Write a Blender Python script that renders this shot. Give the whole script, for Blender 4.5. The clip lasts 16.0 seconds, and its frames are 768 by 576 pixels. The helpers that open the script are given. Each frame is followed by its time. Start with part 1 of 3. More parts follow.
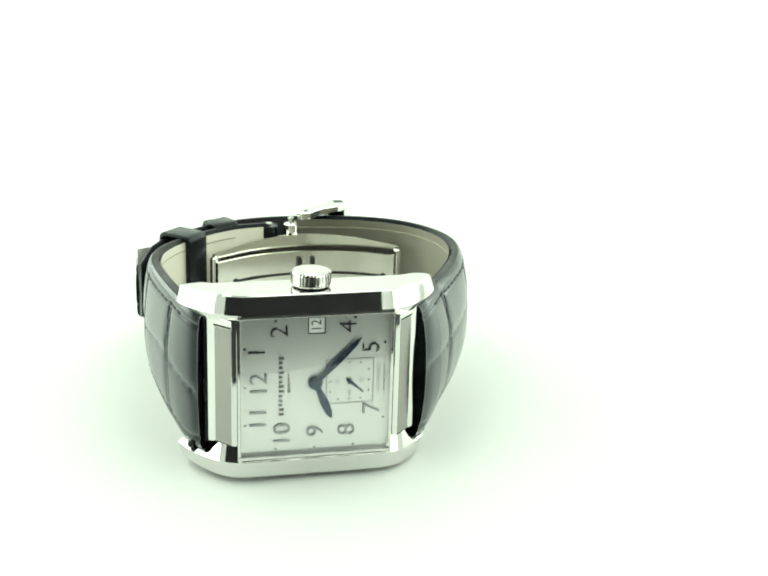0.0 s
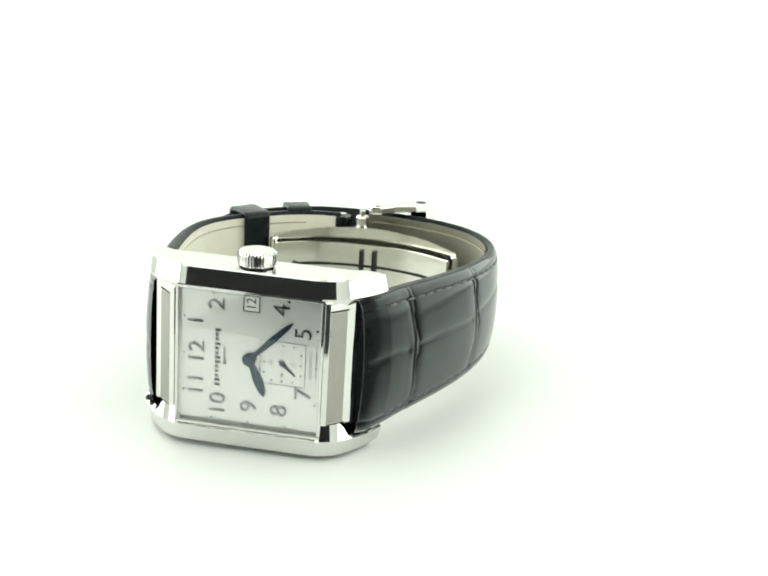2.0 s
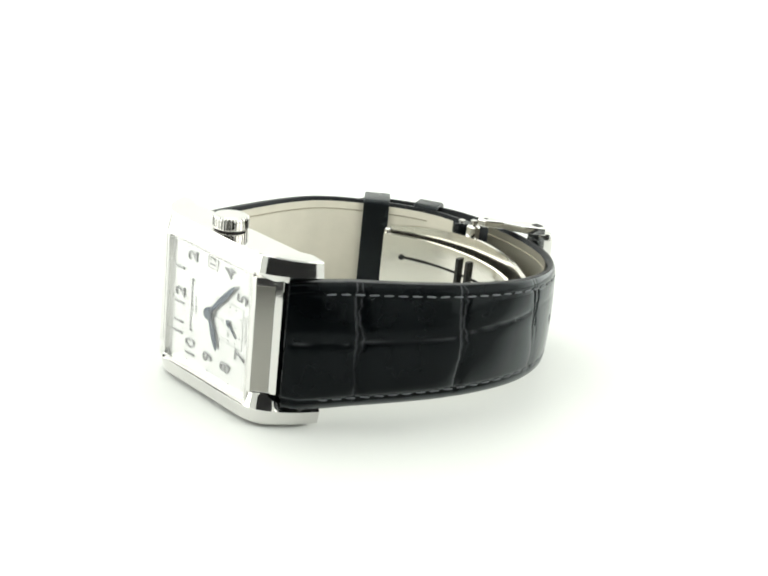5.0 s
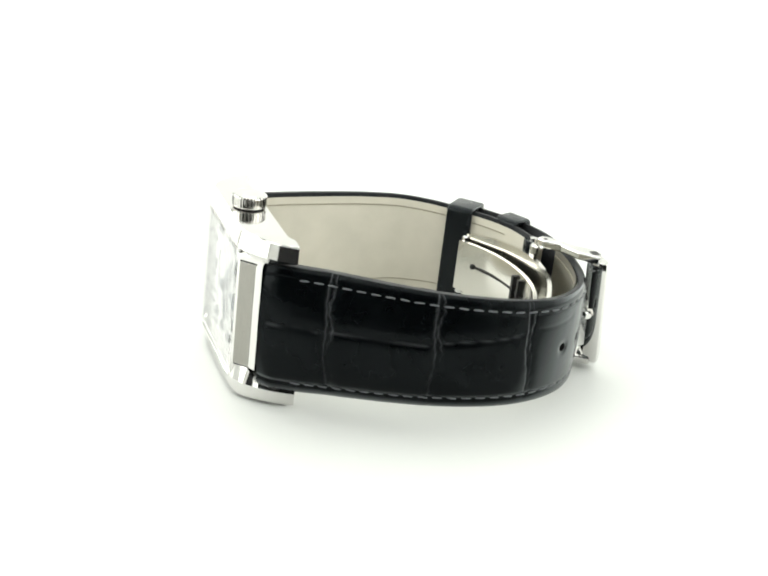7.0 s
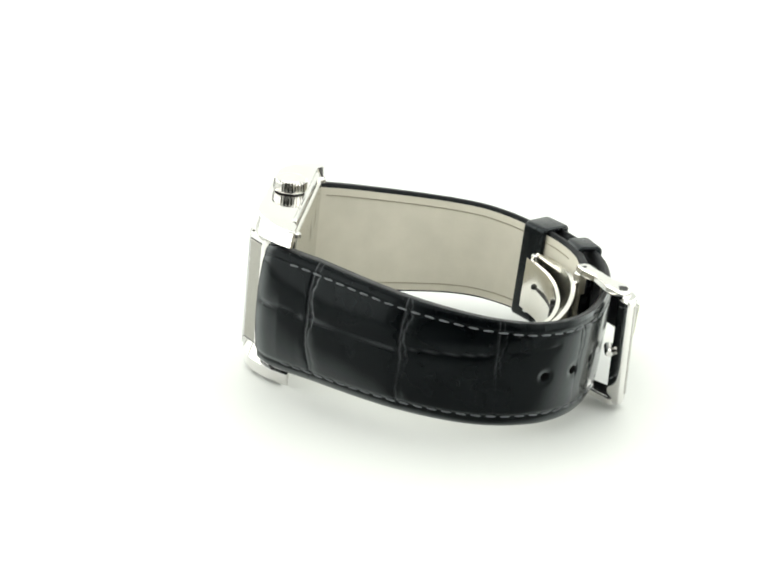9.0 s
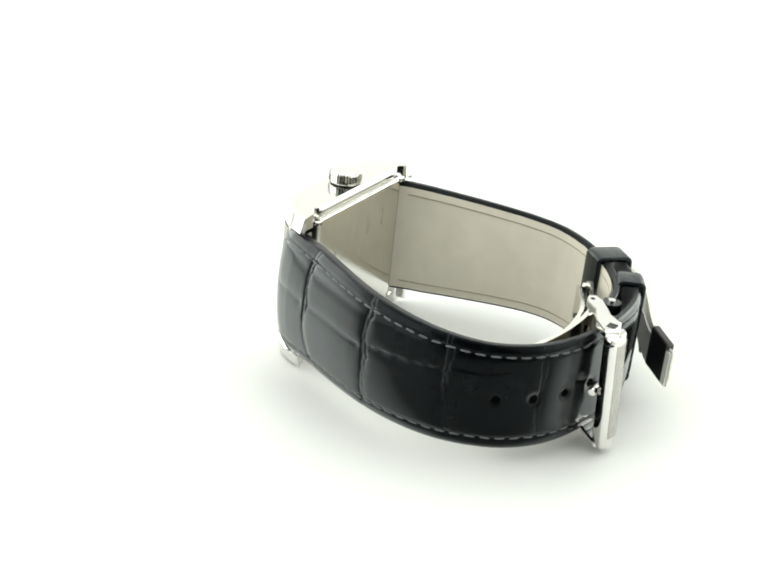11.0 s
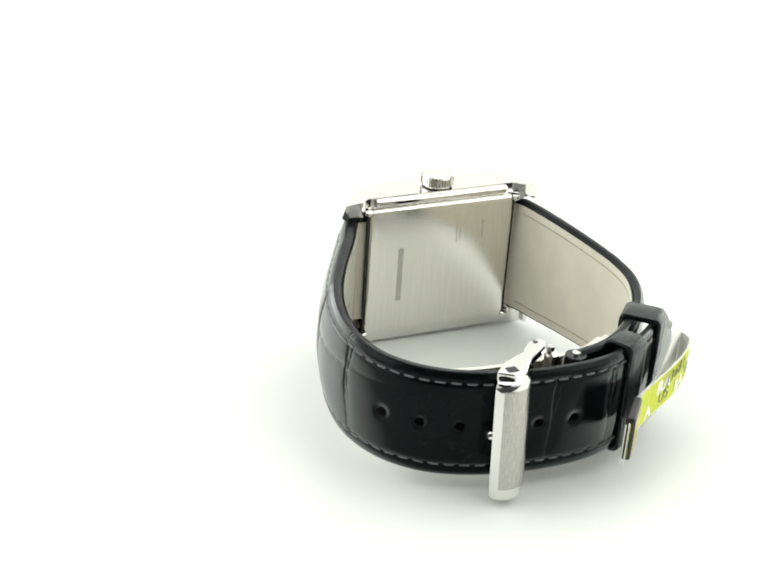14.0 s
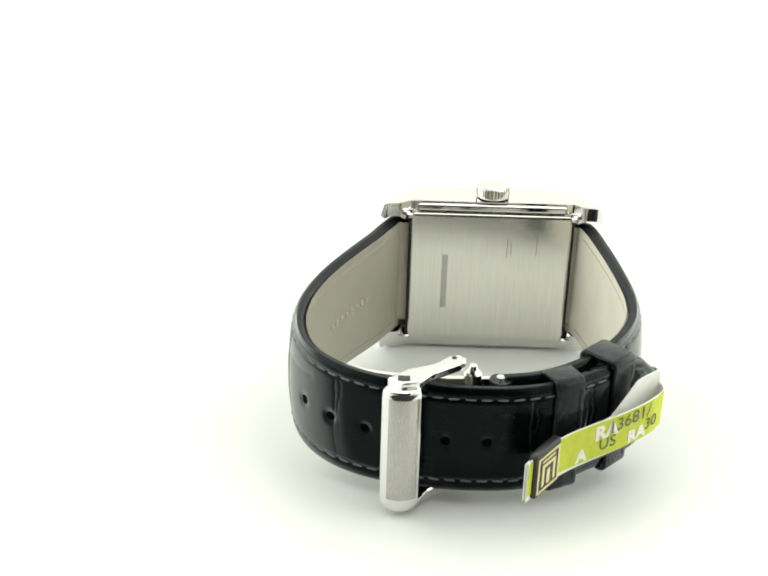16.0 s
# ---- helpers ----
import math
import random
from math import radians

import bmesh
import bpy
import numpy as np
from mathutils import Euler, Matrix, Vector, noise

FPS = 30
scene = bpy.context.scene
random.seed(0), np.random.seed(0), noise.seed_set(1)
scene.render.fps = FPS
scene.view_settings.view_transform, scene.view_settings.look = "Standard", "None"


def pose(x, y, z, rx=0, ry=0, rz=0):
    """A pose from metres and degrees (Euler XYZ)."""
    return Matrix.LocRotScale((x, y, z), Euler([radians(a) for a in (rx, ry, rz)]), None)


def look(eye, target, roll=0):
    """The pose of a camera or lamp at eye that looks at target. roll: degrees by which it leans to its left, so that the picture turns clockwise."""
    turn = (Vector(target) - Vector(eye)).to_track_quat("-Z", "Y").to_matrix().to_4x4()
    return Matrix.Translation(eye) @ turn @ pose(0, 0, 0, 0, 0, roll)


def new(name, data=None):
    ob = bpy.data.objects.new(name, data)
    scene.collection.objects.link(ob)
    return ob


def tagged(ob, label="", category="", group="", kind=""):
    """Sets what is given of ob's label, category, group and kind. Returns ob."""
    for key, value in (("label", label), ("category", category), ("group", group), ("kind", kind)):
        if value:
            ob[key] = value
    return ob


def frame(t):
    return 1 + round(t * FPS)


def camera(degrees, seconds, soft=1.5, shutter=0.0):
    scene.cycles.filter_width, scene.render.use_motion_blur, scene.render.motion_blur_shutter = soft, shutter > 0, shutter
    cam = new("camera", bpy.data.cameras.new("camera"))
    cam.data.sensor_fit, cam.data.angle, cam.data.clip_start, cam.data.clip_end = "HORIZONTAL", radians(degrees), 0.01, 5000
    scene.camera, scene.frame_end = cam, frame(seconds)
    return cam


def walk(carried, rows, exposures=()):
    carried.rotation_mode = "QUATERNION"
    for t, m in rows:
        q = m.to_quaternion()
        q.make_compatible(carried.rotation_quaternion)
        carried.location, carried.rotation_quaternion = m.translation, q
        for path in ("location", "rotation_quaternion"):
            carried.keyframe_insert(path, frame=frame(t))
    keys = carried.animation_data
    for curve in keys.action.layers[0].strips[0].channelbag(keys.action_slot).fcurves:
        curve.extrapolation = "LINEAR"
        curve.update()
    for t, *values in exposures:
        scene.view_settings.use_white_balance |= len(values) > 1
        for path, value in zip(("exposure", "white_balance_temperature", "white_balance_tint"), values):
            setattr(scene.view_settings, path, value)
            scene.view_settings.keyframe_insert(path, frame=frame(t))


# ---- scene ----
MM = 0.001
random.seed(7)

# ---- camera: a fixed stand looking down on the turntable ----
cam = camera(31.50, 16.0, soft=2.0)
EYE = Vector((0.0, -0.245, 0.1248))
PITCH, YAW = 0.39486, -0.006459
AIM = EYE + 0.25 * Vector((math.sin(YAW) * math.cos(PITCH), math.cos(YAW) * math.cos(PITCH), -math.sin(PITCH)))
CAMERA_POSE = look(EYE, AIM, 2.278)
walk(cam, [(0.0, CAMERA_POSE), (16.0, CAMERA_POSE)],
     exposures=[(0.0, 0.0, 6690, -9), (1.0, 0.0, 6680, -6), (2.0, 0.0, 6660, 1), (3.0, 0.0, 6700, 5), (4.0, 0.0, 6650, 8), (9.0, 0.0, 6650, 9.5), (13.0, 0.0, 6650, 9.5), (16.0, 0.0, 6800, 8)])

# ---- light: a photographer's light tent, softboxes above and at both sides ----
world = bpy.data.worlds.new("studio")
world.use_nodes = True
world.node_tree.nodes["Background"].inputs[0].default_value = (0.9, 0.95, 1.0, 1)
world.node_tree.nodes["Background"].inputs[1].default_value = 0.3
scene.world = world


def softbox(name, eye, target, wide, high, radiance, tint=(1, 1, 1)):
    lamp = bpy.data.lights.new(name, "AREA")
    lamp.shape, lamp.size, lamp.size_y = "RECTANGLE", wide, high
    lamp.energy, lamp.color = radiance * math.pi * wide * high, tint
    ob = new(name, lamp)
    ob.matrix_world = look(eye, target)
    return ob


softbox("softbox_above", (0, 0.14, 0.585), (0, 0.1401, 0), 0.84, 0.88, 1.32, (0.98, 1.0, 0.97))
softbox("softbox_side", (-0.30, 0.10, 0.17), (0, 0.10, 0.15), 0.70, 0.30, 2.3, (0.98, 1.0, 0.97))
softbox("softbox_side", (0.30, 0.10, 0.17), (0, 0.10, 0.15), 0.70, 0.30, 1.9, (0.98, 1.0, 0.97))


# ---- materials ----
def material(name, color, rough=0.5, metal=0.0, **more):
    m = bpy.data.materials.new(name)
    m.use_nodes = True
    b = m.node_tree.nodes["Principled BSDF"]
    b.inputs["Base Color"].default_value = (*color, 1)
    b.inputs["Roughness"].default_value = rough
    b.inputs["Metallic"].default_value = metal
    for key, value in more.items():
        b.inputs[key.replace("_", " ")].default_value = value
    return m, m.node_tree, b


def noise_node(tree, scale, detail=4.0, stretch=(1, 1, 1)):
    co = tree.nodes.new("ShaderNodeTexCoord")
    mp = tree.nodes.new("ShaderNodeMapping")
    mp.inputs["Scale"].default_value = stretch
    tex = tree.nodes.new("ShaderNodeTexNoise")
    tex.inputs["Scale"].default_value = scale
    tex.inputs["Detail"].default_value = detail
    tree.links.new(co.outputs["Object"], mp.inputs["Vector"])
    tree.links.new(mp.outputs["Vector"], tex.inputs["Vector"])
    return tex


def ramp(tree, source, lo, hi, a=0.3, b=0.7):
    r = tree.nodes.new("ShaderNodeMapRange")
    r.inputs["From Min"].default_value, r.inputs["From Max"].default_value = a, b
    r.inputs["To Min"].default_value, r.inputs["To Max"].default_value = lo, hi
    tree.links.new(source, r.inputs["Value"])
    return r.outputs["Result"]


def mix_color(tree, b, source, c1, c2):
    r = tree.nodes.new("ShaderNodeValToRGB")
    r.color_ramp.elements[0].position, r.color_ramp.elements[1].position = 0.3, 0.7
    r.color_ramp.elements[0].color, r.color_ramp.elements[1].color = (*c1, 1), (*c2, 1)
    tree.links.new(source, r.inputs["Fac"])
    tree.links.new(r.outputs["Color"], b.inputs["Base Color"])


def bump(tree, b, source, strength, distance):
    n = tree.nodes.new("ShaderNodeBump")
    n.inputs["Strength"].default_value, n.inputs["Distance"].default_value = strength, distance
    tree.links.new(source, n.inputs["Height"])
    tree.links.new(n.outputs["Normal"], b.inputs["Normal"])


def steel_polished():
    m, t, b = material("polished_steel", (0.72, 0.71, 0.69), 0.05, 1.0)
    n = noise_node(t, 900)
    t.links.new(ramp(t, n.outputs["Fac"], 0.03, 0.09), b.inputs["Roughness"])
    return m


def steel_brushed(name="brushed_steel", color=(0.44, 0.43, 0.40), stretch=(40, 40, 1), lo=0.28, hi=0.42):
    m, t, b = material(name, color, 0.35, 1.0)
    n = noise_node(t, 220, 3, stretch)
    t.links.new(ramp(t, n.outputs["Fac"], lo, hi), b.inputs["Roughness"])
    mix_color(t, b, n.outputs["Fac"], [c * 0.9 for c in color], [min(1, c * 1.08) for c in color])
    bump(t, b, n.outputs["Fac"], 0.15, 0.00003)
    return m


def leather(name, c1, c2, lo, hi, gloss, furrow=False, sheen=0.0, grain=2600, relief=0.06, graze=0.85):
    m, t, b = material(name, c1, 0.3)
    n, big = noise_node(t, grain, 5), noise_node(t, 160, 3)
    mix_color(t, b, big.outputs["Fac"], c1, c2)
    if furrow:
        # paler furrow colour stands in for thin highlights along the creases
        furrow_glint = t.nodes.new("ShaderNodeAttribute")
        furrow_glint.attribute_name = "furrow"
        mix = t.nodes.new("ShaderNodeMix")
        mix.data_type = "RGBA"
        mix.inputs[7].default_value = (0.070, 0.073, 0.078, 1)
        t.links.new(furrow_glint.outputs["Fac"], mix.inputs[0])
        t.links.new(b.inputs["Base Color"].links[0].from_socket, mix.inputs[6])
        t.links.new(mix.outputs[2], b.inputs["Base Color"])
    t.links.new(ramp(t, big.outputs["Fac"], lo, hi), b.inputs["Roughness"])
    slant = t.nodes.new("ShaderNodeLayerWeight")
    slant.inputs["Blend"].default_value = 0.5
    t.links.new(ramp(t, slant.outputs["Facing"], gloss, max(gloss, graze), 0.28, 0.54), b.inputs["Specular IOR Level"])
    b.inputs["Specular Tint"].default_value = (0.86, 0.96, 1.0, 1)
    b.inputs["Sheen Weight"].default_value, b.inputs["Sheen Roughness"].default_value = sheen, 0.30
    b.inputs["Sheen Tint"].default_value = (0.92, 0.96, 1.0, 1)
    bump(t, b, n.outputs["Fac"], 0.25, relief * MM)
    return m


STEEL = steel_polished()
BRUSHED = steel_brushed(lo=0.20, hi=0.30)
COLUMN_STEEL = steel_brushed("dark_brushed_steel", (0.32, 0.31, 0.285), (40, 40, 1), 0.17, 0.25)
BACK_STEEL = steel_brushed("caseback_steel", (0.72, 0.71, 0.66), (45, 45, 0.6), 0.10, 0.20)
CLASP_STEEL = material("satin_clasp_steel", (0.78, 0.76, 0.70), 0.17, 1.0)[0]
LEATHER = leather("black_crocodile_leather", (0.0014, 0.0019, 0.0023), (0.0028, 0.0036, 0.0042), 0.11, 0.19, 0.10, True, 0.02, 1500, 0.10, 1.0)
LOOP_LEATHER = leather("black_smooth_leather", (0.005, 0.0062, 0.0075), (0.008, 0.0095, 0.011), 0.20, 0.32, 0.22, grain=650, relief=0.35, graze=0.5)
EDGE = leather("black_edge_paint", (0.005, 0.005, 0.006), (0.009, 0.009, 0.010), 0.32, 0.45, 0.12, graze=0.25)
LINING = leather("beige_calf_lining", (0.49, 0.465, 0.385), (0.55, 0.52, 0.435), 0.55, 0.7, 0.3)
THREAD = material("grey_thread", (0.10, 0.108, 0.115), 0.6)[0]
SEAM = material("lining_seam", (0.39, 0.36, 0.28), 0.8)[0]
IMPRINT = material("blind_stamp", (0.41, 0.385, 0.315), 0.8)[0]
INK = material("polished_applied_numeral", (0.30, 0.30, 0.31), 0.08, 1.0)[0]
PRINT = material("grey_dial_print", (0.06, 0.06, 0.065), 0.5)[0]
BLUED = material("blued_steel", (0.055, 0.075, 0.11), 0.2, 0.9)[0]
GROOVE = material("dark_groove", (0.008, 0.008, 0.008), 0.5)[0]
HOLE = material("dark_hole", (0.0012, 0.0012, 0.0012), 0.9, Specular_IOR_Level=0.02)[0]
WHITE_DISC = material("white_date_disc", (0.80, 0.80, 0.78), 0.5)[0]
PLASTIC = material("black_plastic", (0.012, 0.012, 0.013), 0.3)[0]
GOLD_PRINT = material("pale_gold_print", (0.75, 0.66, 0.30), 0.4)[0]
GREY_PRINT = material("grey_label_print", (0.13, 0.15, 0.08), 0.6)[0]


def dial_silver():
    m, t, b = material("silvered_dial", (0.80, 0.80, 0.79), 0.3, 0.7)
    n = noise_node(t, 4000, 2)
    t.links.new(ramp(t, n.outputs["Fac"], 0.20, 0.22), b.inputs["Roughness"])
    return m


def paper(name, c1, c2):
    m, t, b = material(name, c1, 0.55)
    n = noise_node(t, 700, 4)
    mix_color(t, b, n.outputs["Fac"], c1, c2)
    bump(t, b, n.outputs["Fac"], 0.1, 0.00003)
    return m


def sapphire():
    m, t, b = material("sapphire_glass", (1, 1, 1), 0.0)
    clear, gloss, mix = (t.nodes.new("ShaderNode" + k) for k in ("BsdfTransparent", "BsdfGlossy", "MixShader"))
    gloss.inputs["Roughness"].default_value = 0.04
    edge, power, rise = (t.nodes.new("ShaderNode" + k) for k in ("LayerWeight", "Math", "Math"))
    edge.inputs["Blend"].default_value = 0.5
    power.operation, rise.operation = "POWER", "MULTIPLY_ADD"
    power.inputs[1].default_value = 2.8
    rise.inputs[1].default_value, rise.inputs[2].default_value = 0.93, 0.07
    t.links.new(edge.outputs["Facing"], power.inputs[0])
    t.links.new(power.outputs[0], rise.inputs[0])
    t.links.new(rise.outputs[0], mix.inputs[0])
    t.links.new(clear.outputs[0], mix.inputs[1])
    t.links.new(gloss.outputs[0], mix.inputs[2])
    t.links.new(mix.outputs[0], t.nodes["Material Output"].inputs["Surface"])
    return m


def white_cloth(name, color, rough):
    m, t, b = material(name, color, rough)
    n, big = noise_node(t, 1500, 3), noise_node(t, 9, 3)
    mix_color(t, b, big.outputs["Fac"], [c * 0.97 for c in color], color)
    bump(t, b, n.outputs["Fac"], 0.05, 0.00005)
    return m


DIAL = dial_silver()
GLASS = sapphire()
PAPER = paper("white_paper", (0.78, 0.78, 0.74), (0.84, 0.84, 0.80))
GREEN = paper("lime_green_print", (0.50, 0.56, 0.03), (0.58, 0.63, 0.06))
GROUND = white_cloth("white_acrylic_board", (0.705, 0.72, 0.705), 0.45)
TENT = white_cloth("white_tent_cloth", (0.85, 0.86, 0.85), 0.9)
DARK_CLOTH = white_cloth("black_studio_cloth", (0.006, 0.006, 0.0065), 0.95)


# ---- mesh helpers (millimetres) ----
def mesh_from(name, verts, faces, mat, smooth=False):
    me = bpy.data.meshes.new(name)
    me.from_pydata([tuple(c * MM for c in v) for v in verts], [], faces)
    me.materials.append(mat)
    if smooth:
        for p in me.polygons:
            p.use_smooth = True
    me.update()
    return me


def part(name, bm, mat, parent, label="", smooth=False):
    """Link a bmesh (in millimetres) or a mesh as ONE part under its parent."""
    if isinstance(bm, bmesh.types.BMesh):
        bmesh.ops.recalc_face_normals(bm, faces=bm.faces)
        bm.transform(Matrix.Scale(MM, 4))
        me = bpy.data.meshes.new(name)
        bm.to_mesh(me)
        bm.free()
        me.materials.append(mat)
        if smooth:
            for p in me.polygons:
                p.use_smooth = True
    else:
        me = bm
    ob = new(name, me)
    ob.parent = parent
    if label:
        tagged(ob, label)
    return ob


def soft_edges(bm, width, segments=2, angle=25):
    edges = [e for e in bm.edges if len(e.link_faces) == 2 and e.calc_face_angle(0) > radians(angle)]
    bmesh.ops.bevel(bm, geom=edges, offset=width, offset_type="OFFSET", segments=segments, profile=0.5,
                    affect="EDGES", clamp_overlap=True)
    return bm


def box(x0, x1, y0, y1, z0, z1, bevel=0.0, segments=2):
    bm = bmesh.new()
    bmesh.ops.create_cube(bm, size=1)
    for v in bm.verts:
        v.co = Vector(((x0, x1)[v.co.x > 0], (y0, y1)[v.co.y > 0], (z0, z1)[v.co.z > 0]))
    if bevel:
        soft_edges(bm, bevel, segments)
    return bm


def prism(outline, lo, hi, axis="z", bevel=0.0, segments=2, angle=25):
    """Extrude a closed outline of (a, b) from lo to hi along the axis."""
    place = {"z": lambda a, b, c: (a, b, c), "y": lambda a, b, c: (a, c, b), "x": lambda a, b, c: (c, a, b)}[axis]
    bm = bmesh.new()
    low = [bm.verts.new(place(a, b, lo)) for a, b in outline]
    high = [bm.verts.new(place(a, b, hi)) for a, b in outline]
    bm.faces.new(low)
    bm.faces.new(high)
    for i in range(len(outline)):
        j = (i + 1) % len(outline)
        bm.faces.new((low[i], low[j], high[j], high[i]))
    bmesh.ops.recalc_face_normals(bm, faces=bm.faces)
    if bevel:
        soft_edges(bm, bevel, segments, angle)
    return bm


def lathe(profile, count, centre, ripple=None):
    """Turn a profile of (radius, z) about a vertical axis; ripple(k, i) scales the radius."""
    bm = bmesh.new()
    rings = []
    for k, (r, z) in enumerate(profile):
        ring = []
        for i in range(count):
            a = 2 * math.pi * i / count
            q = r * (ripple(k, i) if ripple else 1)
            ring.append(bm.verts.new((centre[0] + q * math.cos(a), centre[1] + q * math.sin(a), centre[2] + z)))
        rings.append(ring)
    for low, high in zip(rings, rings[1:]):
        for i in range(count):
            j = (i + 1) % count
            bm.faces.new((low[i], low[j], high[j], high[i]))
    bm.faces.new(rings[0])
    bm.faces.new(rings[-1])
    return bm


def curve_through(points, step=0.3, side=1):
    """A smooth plan curve through points: positions, tangents, normals (to the right for side 1) and arc lengths."""
    p = np.array(points, float)
    p = np.vstack([2 * p[0] - p[1], p, 2 * p[-1] - p[-2]])
    dense = []
    for i in range(1, len(p) - 2):
        for u in np.linspace(0, 1, 40, endpoint=False):
            a, b, c, d = p[i - 1], p[i], p[i + 1], p[i + 2]
            dense.append(0.5 * (2 * b + (c - a) * u + (2 * a - 5 * b + 4 * c - d) * u**2 + (3 * b - a - 3 * c + d) * u**3))
    dense = np.array(dense + [p[-2]])
    for _ in range(60):
        dense[1:-1] = 0.25 * dense[:-2] + 0.5 * dense[1:-1] + 0.25 * dense[2:]
    s = np.concatenate([[0], np.cumsum(np.hypot(*np.diff(dense, axis=0).T))])
    count = int(s[-1] / step) + 1
    ss = np.linspace(0, s[-1], count)
    pos = np.stack([np.interp(ss, s, dense[:, k]) for k in (0, 1)], 1)
    tan = np.gradient(pos, ss, axis=0)
    tan /= np.linalg.norm(tan, axis=1)[:, None]
    return pos, tan, side * np.stack([tan[:, 1], -tan[:, 0]], 1), ss


def writing(text, size, thick, mat, name, parent, place, condensed=1.0, label="", bold=0.0, bevel=0.0):
    """Raised letters, centred on the pose place (letters read along its x axis)."""
    cu = bpy.data.curves.new(name, "FONT")
    cu.body, cu.size, cu.extrude, cu.align_x, cu.align_y = text, size * MM, thick * MM, "CENTER", "CENTER"
    cu.resolution_u, cu.offset, cu.bevel_depth, cu.bevel_resolution = 4, bold * MM, bevel * MM, 1
    tmp = new("letters", cu)
    bpy.context.view_layer.update()
    me = bpy.data.meshes.new_from_object(tmp.evaluated_get(bpy.context.evaluated_depsgraph_get()))
    bpy.data.objects.remove(tmp)
    bpy.data.curves.remove(cu)
    me.transform(place @ Matrix.Diagonal((condensed, 1, 1, 1)))
    me.materials.clear()
    me.materials.append(mat)
    me.name = name
    ob = new(name, me)
    ob.parent = parent
    if label:
        tagged(ob, label)
    return ob


# ---- structure: white board and light tent ----
def slab(name, lo, hi, mat, label, category):
    ob = part(name, box(*[c for pair in zip(lo, hi) for c in pair]), mat, None)
    return tagged(ob, label, category, kind="structure")


slab("ground", (-450, -410, -3), (450, 600, 0), GROUND, "white seamless board under the watch, softly lit", "ground")
slab("table", (-800, -750, -30), (800, 950, -3), DARK_CLOTH, "dark table under the white board", "table")
# black cloth out of view, added to dim what the dial mirrors
slab("camera_mat", (-75, -408, 0.2), (130, -96, 1.2), DARK_CLOTH, "unseen black cloth added in front to darken the dial's reflection", "mat")
slab("wall_back", (-450, 600, -3), (450, 610, 600), TENT, "white cloth back of the light tent", "wall")
slab("wall_left", (-460, -410, -3), (-450, 610, 600), TENT, "white cloth side of the light tent", "wall")
slab("wall_right", (450, -410, -3), (460, 610, 600), TENT, "white cloth side of the light tent", "wall")
slab("ceiling", (-460, -410, 600), (460, 610, 610), TENT, "white cloth roof of the light tent", "ceiling")
# added black wall behind the camera gives the steel bevels their dark reflection
slab("wall_front", (-300, -420, -3), (230, -410, 600), DARK_CLOTH, "unseen black cloth wall added for the dark open front round the camera", "wall")
slab("wall_front_left", (-450, -420, -3), (-300, -410, 600), TENT, "white cloth front flap of the light tent", "wall")
slab("wall_front_right", (230, -420, -3), (450, -410, 600), TENT, "white cloth front flap of the light tent", "wall")

# ---- the wristwatch ----
watch = tagged(new("wristwatch"), "rectangular polished steel wristwatch with black crocodile strap lying on its side", "watch")
MID = 17.4


def side_rail(up):
    """A long side of the case with its two curved lugs; up is 1 for the crown side, -1 for the other."""
    half = [(0, -6.4), (9.5, -6.4), (13.6, -6.1), (16.8, -4.6), (19.4, -2.2), (21.4, 0.4), (22.7, 2.8), (23.5, 4.7)]
    front = [(-a, b) for a, b in reversed(half)] + half[1:]
    pos, tan, nor, ss = curve_through(front, 0.6)
    inward = -nor if nor[len(nor) // 2][1] < 0 else nor
    rows = []
    for (x, y), n in zip(pos, inward):
        if up < 0 and abs(x) > 17:
            x = math.copysign(17 + 0.94 * (abs(x) - 17), x)
        elif abs(x) > 17:
            x, y = math.copysign(17 + 0.93 * (abs(x) - 17), x), -4.4 + 0.82 * (y + 4.4)
        end = max(0.0, abs(x) - 17.0) / 6.6
        top = 16.9 - 0.5 * end
        back_y = 2.2 + (1.6 if up < 0 else 1.3) * min(1, max(0.0, abs(x) - 16.8) / 2.0)
        bx = math.copysign(min(abs(x), 21.6), x)
        back_y = max(back_y, y + 0.02)
        low = 12.2 + 1.2 * end
        lug = min(1, max(0.0, abs(x) - 17.2) / 2.0)
        low = low + ((13.2 if up < 0 else 13.8) - low) * lug
        f2 = (x + 0.8 * n[0], y + 0.8 * n[1])
        f3 = (x + 1.0 * n[0], y + 1.0 * n[1])
        foot = up < 0 and abs(x) > 13.6
        rows.append([(x, y, 13.6), (f2[0], f2[1], top - 0.25), (f3[0], f3[1], top), (bx, back_y, top), (bx, back_y, low),
                     (x + 1.0 * n[0], y + 1.0 * n[1], (10.1 + 2.9 * min(1, max(0.0, abs(x) - 17.0) / 2.2)) if foot else 13.1 if abs(x) < 13.6 else 11.5 + 1.7 * end)])
    bm = bmesh.new()
    grid = [[bm.verts.new((a, b, MID + up * c)) for a, b, c in row] for row in rows]
    k = len(rows[0])
    for r1, r2 in zip(grid, grid[1:]):
        for i in range(k):
            bm.faces.new((r1[i], r1[(i + 1) % k], r2[(i + 1) % k], r2[i]))
    bm.faces.new(grid[0])
    bm.faces.new(grid[-1])
    bmesh.ops.remove_doubles(bm, verts=bm.verts, dist=0.005)
    bmesh.ops.recalc_face_normals(bm, faces=bm.faces)
    return bm


